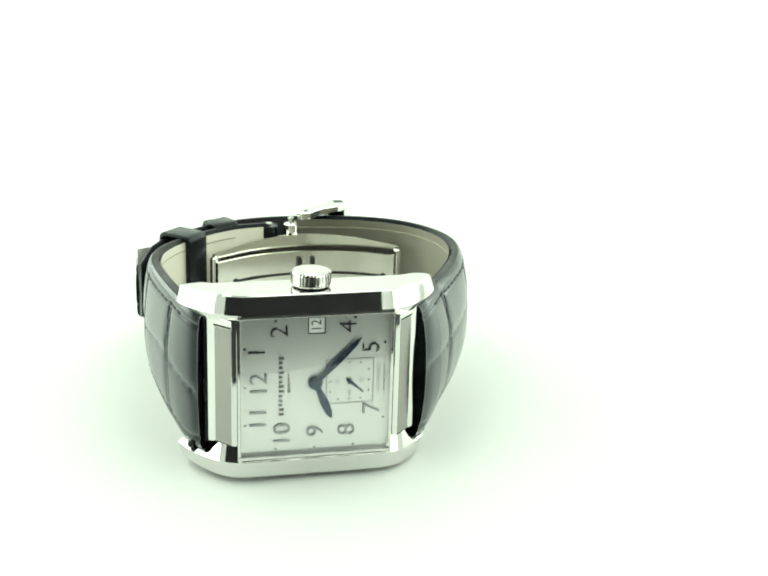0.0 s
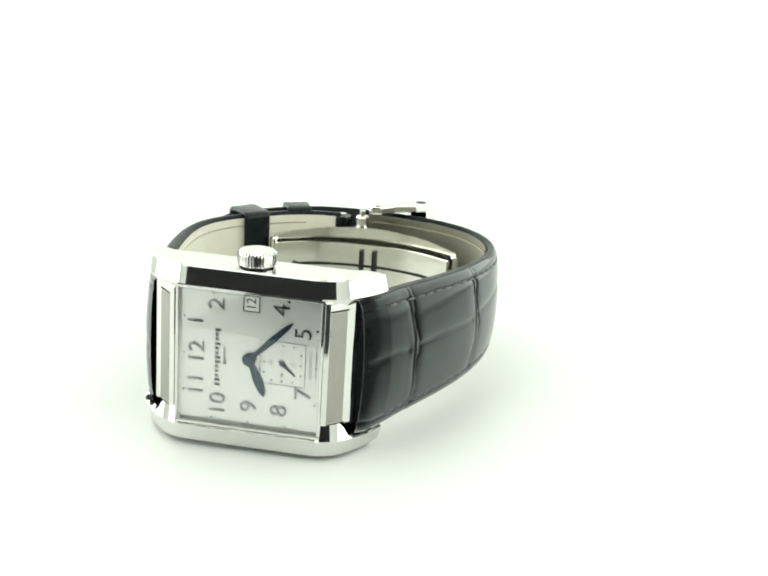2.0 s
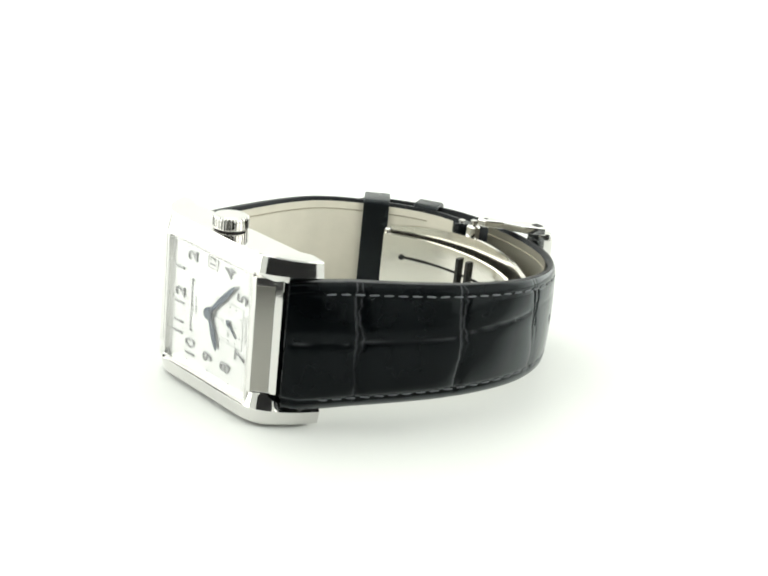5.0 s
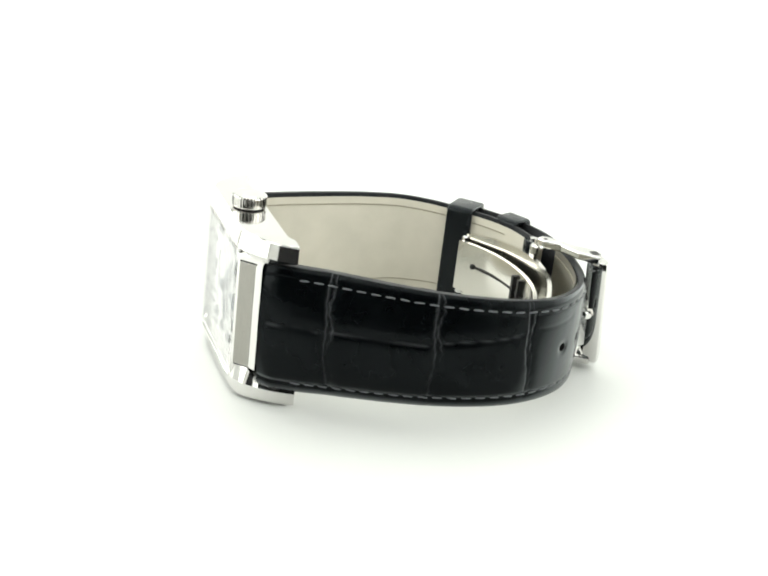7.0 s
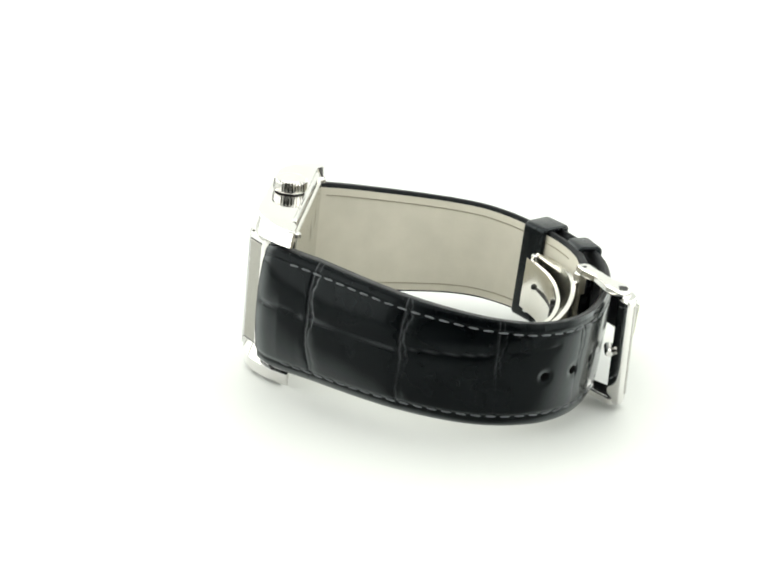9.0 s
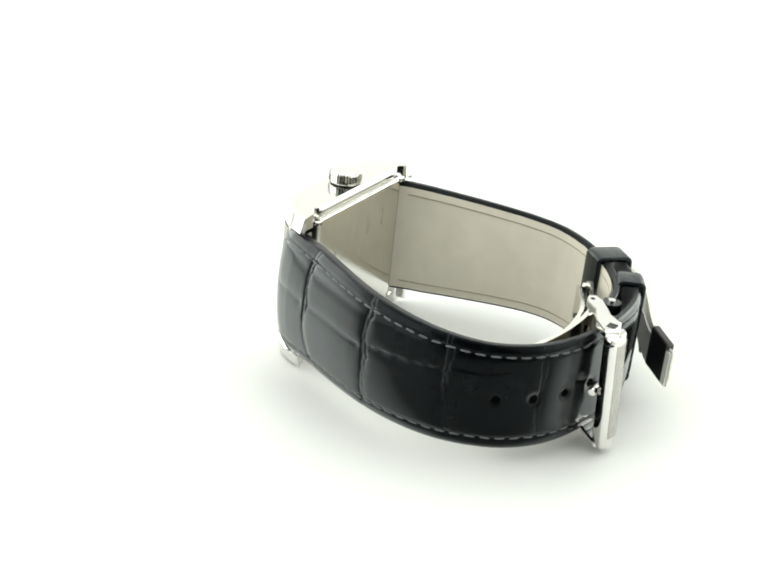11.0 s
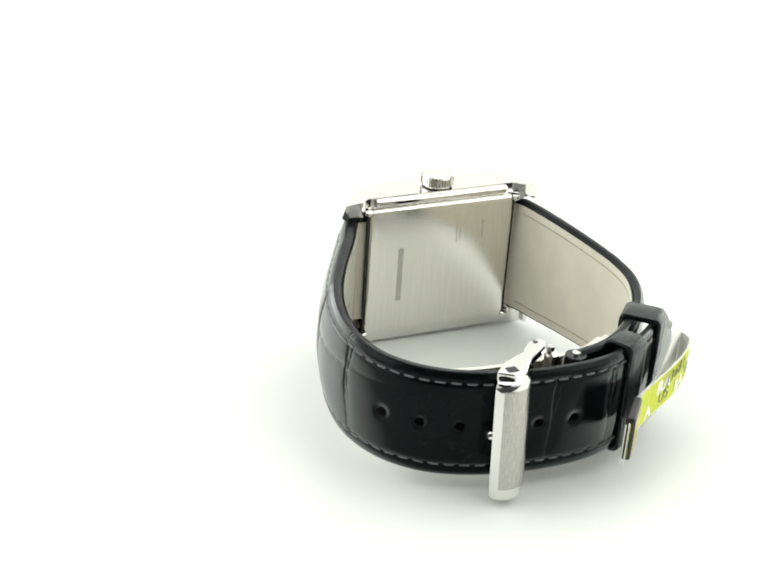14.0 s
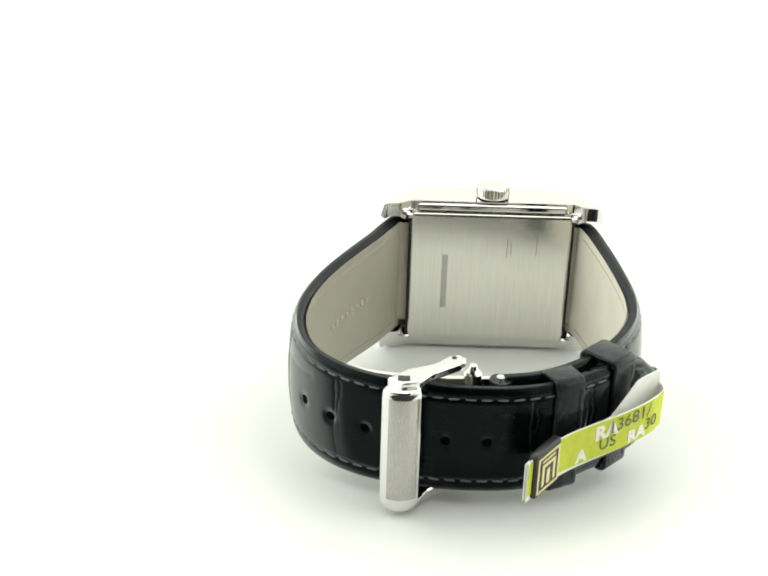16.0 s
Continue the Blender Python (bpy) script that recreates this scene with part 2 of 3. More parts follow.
def shade_by_angle(ob, degrees=24):
    for p in ob.data.polygons:
        p.use_smooth = True
    bm = bmesh.new()
    bm.from_mesh(ob.data)
    for e in bm.edges:
        e.smooth = len(e.link_faces) == 2 and e.calc_face_angle(0) < radians(degrees)
    bm.to_mesh(ob.data)
    bm.free()
    return ob


def build_case():
    case = part("case", box(-15.9, 15.9, -4.4, 2.4, MID - 15.2, MID + 15.2, 0.3), STEEL, watch, "polished steel case middle")
    for up in (1, -1):
        shade_by_angle(part("side_rail", side_rail(up), STEEL, case, "polished steel case flank with curved lugs"), 20)
    for sx in (-1, 1):
        outline = [(13.75, -6.1), (14.7, -5.95), (17.3, -3.3), (18.4, -2.5), (18.6, 1.0), (13.75, 1.0)]
        outline = [(sx * a, b) for a, b in outline]
        part("column", prism(outline, MID - 10.4, MID + 12.6, "z", 0.12, 2, 20), STEEL, case, "polished steel column beside the glass")
        d = Vector((17.3 - 14.7, -3.3 + 5.95)).normalized()
        n = Vector((d.y, -d.x))
        p0, p1 = Vector((14.7, -5.95)) + 0.1 * d, Vector((17.3, -3.3)) - 0.1 * d
        face = [p0 - 0.3 * n, p1 - 0.3 * n, p1 + 0.05 * n, p0 + 0.05 * n]
        part("column_face", prism([(sx * q.x, q.y) for q in face], MID - 10.0, MID + 11.1, "z", 0.03, 1), COLUMN_STEEL, case,
             "vertically brushed steel facet")
        # black strips on the column paint the dark line at each facet end
        gap = [p0 - 0.3 * n, p1 + 0.6 * d - 0.3 * n, p1 + 0.6 * d + 0.03 * n, p0 + 0.03 * n]
        for lo, hi in ((MID + 11.15, MID + 11.5), (MID - 10.35, MID - 10.1)):
            part("shadow_gap", prism([(sx * q.x, q.y) for q in gap], lo, hi, "z"), GROOVE, case)
    for sx in (-1, 1):
        knob = lathe([(0.35, 0.0), (0.6, 0.1), (0.6, 0.9), (0.35, 1.1)], 16, (0, 0, 0))
        knob.transform(Matrix.Translation((sx * 20.6, 1.2, 4.8)) @ Matrix.Rotation(radians(sx * 90), 4, "Y"))
        part("spring_bar", knob, GROOVE, case, "dark end of the spring bar")
    # frame round the glass, open in the middle
    for lo, hi in ((MID + 12.7, MID + 13.4), (MID - 13.4, MID - 12.7)):
        part("bezel", box(-13.7, 13.7, -6.0, -4.6, lo, hi, 0.12), STEEL, case)
    for lo, hi in ((-13.7, -13.1), (13.1, 13.7)):
        part("bezel", box(lo, hi, -6.0, -4.6, MID - 12.7, MID + 12.7, 0.12), STEEL, case)
    # back plate with rounded edges, hinge lip and engraving
    plate = part("caseback", box(-16.7, 16.7, 2.3, 3.6, MID - 14.6, MID + 14.6, 0.9, 4), BACK_STEEL, watch,
                 "vertically brushed steel case back with engraving")
    part("lip", box(-15.4, 15.4, 1.4, 3.0, MID + 14.9, MID + 16.5, 0.5, 3), STEEL, plate)
    for sx in (-1, 1):
        part("side_gap", box(*sorted((sx * 16.75, sx * 17.1)), 1.9, 3.2, MID - 14.0, MID + 14.4), GROOVE, plate)
    part("serial_plate", box(8.7, 9.9, 3.55, 3.63, 10.4, 22.8, 0.03, 1), BRUSHED, plate, "dark engraved strip")
    for x, z0, z1 in ((-3.5, 22.5, 26.8), (-4.3, 23.0, 26.0), (-9.6, 23.0, 27.2)):
        part("engraved_line", box(x - 0.12, x + 0.12, 3.55, 3.62, z0, z1), BRUSHED, plate)
    for sx in (-1, 1):
        for z in (MID - 14.2, MID + 14.2):
            part("screw", lathe([(0.9, 0), (0.9, 0.7), (0.6, 0.9)], 16, (sx * 17.0, 3.4, z - 0.4)), STEEL, plate, smooth=False)
    return case


def build_crown(case):
    def flutes(k, i):
        return 0.87 if 1 < k < 6 and i % 5 in (0, 1) else 0.93 if 1 < k < 6 and i % 5 == 2 else 1.0
    crown = part("crown", lathe([(2.9, 0.25), (3.3, 0.3), (3.45, 0.5), (3.5, 0.6), (3.5, 2.25), (3.4, 2.45), (3.15, 2.7), (2.6, 2.85), (2.2, 2.8), (0.3, 2.85)],
                                160, (-0.25, -1.1, MID + 16.9), flutes), STEEL, watch, "fluted polished steel winding crown")
    # stem in black, shade under the crown put into its colour
    part("stem", lathe([(2.7, -0.5), (2.7, 0.3)], 32, (-0.25, -1.1, MID + 16.9)), GROOVE, crown, "crown stem coloured black for the shade under the crown")
    return crown


FACE = -4.92


def on_dial(x, z, depth=0.0):
    """Pose for writing on the dial: it reads towards the crown and its head points to twelve."""
    m = Matrix(((0, -1, 0, x * MM), (0, 0, -1, (FACE - depth) * MM), (1, 0, 0, z * MM), (0, 0, 0, 1)))
    return m


def hand(name, parent, centre, tip, width, depth, tail=0.0, ring=0.0):
    c, t = Vector(centre), Vector(tip)
    d = (t - c).normalized()
    n = Vector((-d.y, d.x))
    long = (t - c).length
    shape = [(-tail, 0.18), (0.0, 0.34), (long * 0.55, width), (long * 0.88, width * 0.72), (long, 0.06)]
    left = [c + d * a + n * w for a, w in shape]
    right = [c + d * a - n * w for a, w in reversed(shape)]
    ob = part(name, prism([(q.x, q.y) for q in left + right], FACE - depth - 0.16, FACE - depth, "y", 0.04, 1), BLUED, parent)
    if ring:
        bm = lathe([(ring, 0), (ring, 0.3), (ring * 0.7, 0.4)], 32, (0, 0, 0))
        bm.transform(Matrix.Translation((c.x, FACE - depth + 0.02, c.y)) @ Matrix.Rotation(radians(90), 4, "X"))
        part("hub", bm, BLUED, ob)
    return ob


def build_dial():
    dial = part("dial", box(-13.3, 13.3, FACE, FACE + 0.25, MID - 12.9, MID + 12.9), DIAL, watch, "silvered dial with applied arabic numerals")
    numerals = (("12", -9.8, 17.8, 4.3), ("1", -10.1, 23.9, 4.3), ("2", -6.2, 27.5, 4.4), ("4", 5.8, 27.8, 4.4), ("5", 9.9, 23.8, 4.4),
                ("7", 10.2, 12.2, 4.4), ("8", 5.8, 8.4, 4.4), ("9", 0.2, 8.5, 4.4), ("10", -5.7, 8.2, 4.3), ("11", -9.9, 11.5, 4.3))
    for text, x, z, size in numerals:
        writing(text, size, 0.07, INK, "numeral", dial, on_dial(x, z, 0.13), 1.08, "", -0.05, 0.06)
    # minute marks along the edge
    for i in range(60):
        a = 2 * math.pi * i / 60
        dx, dz = -math.cos(a), math.sin(a)
        k = min(12.3 / max(abs(dx), 1e-6), 12.0 / max(abs(dz), 1e-6))
        x, z = dx * k, MID + dz * k
        w = 0.22 if i % 5 == 0 else 0.09
        part("minute_mark", box(x - w, x + w, FACE - 0.03, FACE + 0.01, z - w, z + w), INK if i % 5 == 0 else PRINT, dial)
    # maker's lines as plain bars
    for x0, x1, lo, hi, count in ((-6.45, -5.45, 11.7, 23.0, 13), (-4.9, -4.35, 16.0, 19.6, 6), (12.15, 12.5, 15.4, 20.6, 9)):
        step = (hi - lo) / count
        for k in range(count):
            a, b = lo + (k + 0.1) * step, lo + (k + random.uniform(0.6, 0.9)) * step
            part("name_bar", box(x0, x1 - random.choice((0, 0, 0.3)) * (x1 - x0), FACE - 0.02, FACE + 0.01, a, b), PRINT, dial)
    writing("AUTOMATIC", 0.95, 0.01, PRINT, "dial_word", dial, on_dial(11.3, 18.0, 0.02))
    # date window
    window = part("date_window", box(-1.2, 1.5, FACE - 0.05, FACE + 0.01, 26.9, 29.6, 0.04, 1), WHITE_DISC, dial, "white framed date window")
    for a in ((-1.4, -1.2, 26.7, 29.8), (1.5, 1.7, 26.7, 29.8), (-1.2, 1.5, 26.7, 26.9), (-1.2, 1.5, 29.6, 29.8)):
        part("window_frame", box(a[0], a[1], FACE - 0.16, FACE, a[2], a[3]), STEEL, window)
    writing("12", 2.5, 0.02, GROOVE, "date", window, on_dial(0.15, 28.2, 0.06), 0.9)
    # small seconds: recessed square with dots
    for x0, x1, z0, z1 in ((1.9, 2.05, 13.4, 21.8), (1.9, 10.4, 13.4, 13.55), (1.9, 10.4, 21.65, 21.8), (10.25, 10.4, 13.4, 21.8)):
        part("subdial_line", box(x0, x1, FACE - 0.03, FACE + 0.01, z0, z1), PRINT, dial)
    for i in range(12):
        a = 2 * math.pi * i / 12
        dx, dz = -math.cos(a), math.sin(a)
        k = 3.4 / max(abs(dx), abs(dz))
        x, z, w = 6.1 + dx * k, 17.6 + dz * k, 0.17
        part("second_mark", box(x - w, x + w, FACE - 0.04, FACE + 0.01, z - w, z + w), INK, dial)
    for text, x, z in (("60", 4.0, 17.6), ("15", 6.1, 19.8), ("30", 8.2, 17.6), ("45", 6.1, 15.4)):
        writing(text, 0.95, 0.015, PRINT, "second_numeral", dial, on_dial(x, z, 0.02))
    hand("seconds_hand", dial, (6.1, 17.6), (8.6, 15.4), 0.18, 0.12, 0.8, 0.5)
    hand("hour_hand", dial, (0.0, 17.7), (2.9, 10.9), 0.78, 0.3, 0.6, 1.25)
    hand("minute_hand", dial, (0.0, 17.7), (8.0, 25.8), 0.62, 0.55, 0.8, 1.15)
    # domed crystal
    bm = box(-13.25, 13.25, -6.55, -5.95, MID - 12.85, MID + 12.85, 0.25, 2)
    bmesh.ops.delete(bm, geom=[f for f in bm.faces if f.calc_center_median().y > -6.0], context="FACES_ONLY")
    glass = part("crystal", bm, GLASS, watch, "clear flat sapphire crystal")
    glass.visible_shadow = False
    return dial


# ---- strap ----
LONG_PATH = [(19.4, -2.0), (21.0, -0.1), (22.6, 2.9), (24.0, 5.8), (25.3, 8.6), (28.0, 13.4), (31.9, 20.6), (35.3, 28.2), (37.7, 37.0), (37.9, 45.5), (35.6, 53.2),
             (30.7, 59.3), (24.2, 63.2), (16.0, 65.6), (7.0, 66.6), (-2.0, 66.0), (-9.5, 63.2), (-16.0, 58.9), (-22.0, 54.2), (-27.4, 49.8)]
SHORT_PATH = [(-19.6, -0.9), (-20.8, 0.9), (-21.7, 3.2), (-22.4, 6.0), (-22.9, 9.0), (-24.1, 16.0), (-25.3, 25.0), (-25.8, 33.0), (-24.8, 40.5), (-21.6, 47.4),
              (-16.8, 53.2), (-11.2, 58.0), (-5.0, 61.2), (1.0, 62.4)]
CENTRE = 17.8


def middle(s):
    """Height of the strap's middle line at arc length s."""
    return np.interp(s, (0, 10, 42), (17.0, 17.15, CENTRE))


def groove(d, width):
    return np.exp(-(d / width) ** 2)


def scale_relief(s, h, creases, wave):
    """Depth of the furrows between the crocodile scales at arc length s and height h off the middle line (mm)."""
    depth = np.zeros_like(s * h)
    for k, (c, bend, lean, force) in enumerate(creases):
        line = c + bend * (h / 10.0) ** 2 - lean * h / 10.0 + 0.20 * np.sin(h * 0.55 + 2 * k) + 0.06 * np.sin(h * 2.3 + k)
        gap = 0.95 + 0.35 * np.sin(h * 0.75 + k) + 0.12 * np.sin(h * 3.1)
        # sharp double furrows towards the upper edge, one soft furrow below
        sharp = force * (0.35 + 0.65 * np.clip((h + 3.0) / 5.0, 0, 1))
        depth += sharp * (0.42 * groove(s - line, 0.17) + 0.34 * groove(s - line - gap, 0.15) * (0.25 + 0.75 * np.clip((h + 2.0) / 4.0, 0, 1)))
        depth += force * 0.20 * groove(s - line - 0.45, 1.25)
        # short cracks that cross from one crease line to the other
        crack = np.abs((h * 0.42 + 0.3 * k) % 1.0 - 0.5) * 2
        depth += sharp * 0.08 * groove(s - line - gap * crack, 0.13)
    for k, (s0, s1, h0, rise, force) in enumerate(wave):
        u = np.clip((s - s0) / (s1 - s0), 0, 1)
        inside = ((s > s0) & (s < s1)) * np.minimum(1, np.minimum(s - s0, s1 - s) / 1.2).clip(0, 1)
        line = h0 + rise * (u - 0.5) + 0.5 * np.sin(u * 3.0 + k)
        depth += force * inside * (0.26 * groove(h - line, 0.22) + 0.16 * groove(h - line, 1.3))
    return depth


def ribbon(path, half, thick, pad, relief, inset=0.0, across=81):
    """Solid band along a plan path. Returns vertices and faces; outer skin padded and furrowed."""
    pos, tan, nor, ss = path
    n = len(ss)
    v = np.sin(np.linspace(-1, 1, across) * math.pi / 2)
    hw, th, pd = half(ss) - inset, thick(ss), pad(ss)
    h = v[None, :] * hw[:, None]
    lift = pd[:, None] * (1 - np.abs(v[None, :]) ** 2.3) - 0.55 * np.abs(v[None, :]) ** 22
    if relief is not None:
        fade = 1 - np.clip((np.abs(h) - (hw[:, None] - 2.5)) / 1.2, 0, 1)
        lift = lift - relief(ss[:, None], h) * (0.15 + 0.85 * fade)
        # a shallow channel under the stitching
        lift = lift - 0.22 * groove(np.abs(h) - (hw[:, None] - np.where(h > 0, 1.95, 2.4)), 0.38)
    outer = np.empty((n, across, 3))
    outer[..., 0] = pos[:, 0, None] + nor[:, 0, None] * lift
    outer[..., 1] = pos[:, 1, None] + nor[:, 1, None] * lift
    outer[..., 2] = middle(ss)[:, None] + h
    inner = np.empty((n, 2, 3))
    for k, sign in enumerate((1, -1)):
        inner[:, k, 0] = pos[:, 0] - nor[:, 0] * th
        inner[:, k, 1] = pos[:, 1] - nor[:, 1] * th
        inner[:, k, 2] = middle(ss) + sign * hw
    ring = np.concatenate([outer, inner], 1)
    k = across + 2
    verts = ring.reshape(-1, 3).tolist()
    faces = [(i * k + j, i * k + (j + 1) % k, (i + 1) * k + (j + 1) % k, (i + 1) * k + j) for i in range(n - 1) for j in range(k)]
    faces.append(tuple(range(k)))
    faces.append(tuple(range((n - 1) * k + k - 1, (n - 1) * k - 1, -1)))
    return verts, faces


def at(path, s):
    pos, tan, nor, ss = path
    return [np.array([np.interp(s, ss, a[:, k]) for k in (0, 1)]) for a in (pos, tan, nor)]


def inward(path, d):
    pos, tan, nor, ss = path
    return pos - nor * d, tan, nor, ss


def stitch_mesh():
    bm = lathe([(0.03, -1.0), (0.18, -0.75), (0.21, 0.0), (0.18, 0.75), (0.03, 1.0)], 8, (0, 0, 0))
    bm.transform(Matrix.Rotation(radians(90), 4, "X"))
    bm.transform(Matrix.Scale(MM, 4))
    me = bpy.data.meshes.new("stitch")
    bm.to_mesh(me)
    bm.free()
    me.materials.append(THREAD)
    for p in me.polygons:
        p.use_smooth = True
    return me


STITCH = stitch_mesh()


def sew(path, half, pad, s0, s1, parent, step=2.75):
    count = int((s1 - s0) / step)
    for i in range(count + 1):
        s = s0 + i * step
        p, t, n = at(path, s)
        for sign in (1, -1):
            margin = 1.95 if sign > 0 else 2.4
            h = sign * (float(half(np.array([s]))[0]) - margin)
            ob = new("stitch", STITCH)
            ob.parent = parent
            hw = abs(h) + margin
            q = p + n * (float(pad(np.array([s]))[0]) * (1 - (abs(h) / hw) ** 2.3) - 0.15)
            ob.matrix_local = Matrix.Translation(Vector((q[0], q[1], float(middle(s)) + h)) * MM) @ \
                Matrix.Rotation(math.atan2(t[1], t[0]) - math.pi / 2, 4, "Z") @ Matrix.Rotation(radians(random.uniform(-5, 5)), 4, "X")


def strap_half(name, points, side, half, thick, pad, creases, wave, stitched, lining_to, label, holes=()):
    path = curve_through(points, 0.22, side)
    length = path[3][-1]
    def relief(s, h):
        dents = sum(0.30 * np.exp(-(((s - c) ** 2 + h ** 2) / 1.35 ** 2) ** 2) for c in holes)
        return scale_relief(s, h, creases, wave) + dents

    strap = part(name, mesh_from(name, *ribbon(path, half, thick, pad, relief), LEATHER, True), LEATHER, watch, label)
    # painted edges
    strap.data.materials.append(EDGE)
    ring = 83
    for f in strap.data.polygons:
        if f.index < ring * (len(path[3]) - 1) and f.index % ring in (80, 81, 82):
            f.material_index = 1
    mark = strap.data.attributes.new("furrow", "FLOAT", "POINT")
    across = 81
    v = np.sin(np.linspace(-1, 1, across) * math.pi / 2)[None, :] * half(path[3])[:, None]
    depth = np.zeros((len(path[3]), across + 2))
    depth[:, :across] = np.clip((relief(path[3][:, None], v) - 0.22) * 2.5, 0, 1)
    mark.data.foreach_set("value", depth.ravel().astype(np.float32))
    keep = path[3] <= lining_to
    cut = tuple(a[keep] for a in path)
    inner = inward(cut, thick(cut[3]) [:, None] - 0.05)
    flat = (lambda s: np.zeros_like(s))
    v, f = ribbon(inner, half, (lambda s: np.full_like(s, 0.55)), flat, None, 0.55, 9)
    part("lining", mesh_from("lining", v, f, LINING, True), LINING, strap, "beige calfskin lining")
    # pressed seam of the lining
    seam_path = inward(cut, thick(cut[3])[:, None] + 0.50)
    pos, tan, nor, ss = seam_path
    for sign in (1, -1):
        sel = (ss > 5) & (ss < min(lining_to, stitched[1]))
        hw = half(ss[sel]) - 2.3
        a = pos[sel]
        vv, ff = [], []
        for (x, y), w, n, mid in zip(a, hw, nor[sel], middle(ss[sel])):
            for dz, d in ((-0.13, 0), (0.13, 0), (0.13, 0.05), (-0.13, 0.05)):
                vv.append((x - n[0] * d, y - n[1] * d, mid + sign * w + dz))
        for i in range(len(a) - 1):
            for j in range(4):
                ff.append((i * 4 + j, i * 4 + (j + 1) % 4, i * 4 + 4 + (j + 1) % 4, i * 4 + 4 + j))
        part("seam", mesh_from("seam", vv, ff, SEAM), SEAM, strap)
    sew(path, half, pad, *stitched, strap)
    return strap, path


def taper(*pairs):
    a = np.array(pairs, float)
    return lambda s: np.interp(s, a[:, 0], a[:, 1])


LONG_HALF = taper((0, 12.5), (3, 12.9), (11, 12.7), (36, 11.5), (58, 10.5), (124, 10.1), (128.5, 8.8), (131.9, 5.6))
SHORT_HALF = taper((0, 12.5), (3, 12.9), (11, 12.7), (36, 11.3), (58, 10.4), (80, 10.1))


LONG_PAD = taper((0, 1.4), (6, 2.3), (14, 2.8), (30, 2.3), (46, 1.3), (60, 0.6), (75, 0.3), (140, 0.28))


HOLES = [61.0 + 7.05 * k for k in range(6)]


def build_strap():
    long_strap, long_path = strap_half(
        "long_strap", LONG_PATH, 1, LONG_HALF, taper((0, 2.6), (10, 2.4), (40, 1.9), (60, 1.6), (140, 1.4)),
        LONG_PAD,
        [(13.0, 0.2, 0.5, 1.0), (33.6, -0.3, 0.2, 1.0), (51.6, 0.3, 0.9, 0.7), (69.0, 0.5, 0.3, 0.3), (91.5, 0.4, -0.3, 0.3), (104.0, -0.4, 0.2, 0.5), (115.0, 0.4, 0.0, 0.5)],
        [(0.3, 12.4, 1.3, 0.2, 0.9), (13.4, 33.2, 1.8, 0.9, 1.0), (34.6, 51.2, 3.6, 3.0, 0.9), (52.6, 64.0, 5.8, 1.0, 0.35)],
        (7.8, 118.0), 93.0, "black glossy crocodile strap piece with punched holes and grey stitching", HOLES)
    part("strap_end", box(16.75, 19.0, -1.4, 1.9, CENTRE - 11.7, CENTRE + 11.7, 0.3), LOOP_LEATHER, long_strap)
    # punched holes
    for s in HOLES:
        p, t, n = at(long_path, s)
        bm = lathe([(0.85, -0.5), (0.85, -0.24), (0.72, -0.22)], 18, (0, 0, 0))
        lift = float(LONG_PAD(s)) + 0.0
        d = Vector((n[0], n[1], 0))
        bm.transform(Matrix.Translation((p[0] + n[0] * lift, p[1] + n[1] * lift, CENTRE)) @ d.to_track_quat("Z", "Y").to_matrix().to_4x4())
        part("hole", bm, HOLE, long_strap, "punched buckle hole")
    short_strap, short_path = strap_half(
        "short_strap", SHORT_PATH, -1, SHORT_HALF, taper((0, 2.6), (10, 2.4), (40, 1.9), (80, 1.6)),
        taper((0, 0.5), (6, 0.9), (14, 1.5), (30, 1.5), (46, 1.0), (60, 0.5), (80, 0.35)),
        [(12.0, 0.2, 0.5, 1.0), (31.0, -0.3, 0.3, 0.9), (50.0, 0.3, 0.2, 0.6), (62.0, 0.5, 0.0, 0.4)],
        [(0.3, 11.3, -1.0, 2.0, 1.0), (12.4, 31.4, 0.4, -1.0, 1.0), (32.4, 49.8, 0.2, 1.2, 1.0)],
        (7.8, 70.0), 200.0, "black glossy crocodile strap piece with beige lining")
    # blind-stamped line on the lining, as plain bars
    for k in range(8):
        s = 17.0 + 2.0 * k
        p, t, n = at(long_path, s)
        d = float(np.interp(s, (10, 40), (2.4, 1.9))) + 0.52
        m = Matrix(((t[0], n[0], 0, (p[0] - n[0] * d) * MM), (t[1], n[1], 0, (p[1] - n[1] * d) * MM), (0, 0, 1, (CENTRE - 0.6) * MM), (0, 0, 0, 1)))
        bm = box(-0.45, 0.45, -0.06, 0.06, -0.75 + 0.3 * (k % 3), 0.45 + 0.2 * (k % 2))
        bm.transform(Matrix.Scale(1 / MM, 4) @ m @ Matrix.Scale(MM, 4))
        part("imprint", bm, IMPRINT, long_strap.children[0])
    for side, owner in ((1, long_strap), (-1, short_strap)):
        part("lining_end", box(*sorted((side * 16.8, side * 19.9)), 1.7, 2.25, CENTRE - 11.3, CENTRE + 11.3, 0.1, 1), LINING, owner, "beige lining end beside the case")
    part("strap_end", box(-18.9, -16.75, -1.4, 1.9, CENTRE - 11.7, CENTRE + 11.7, 0.3), LOOP_LEATHER, short_strap)
    # rolled end round the clasp pin
    p, t, n = at(short_path, short_path[3][-1])
    q = p - n * 0.9
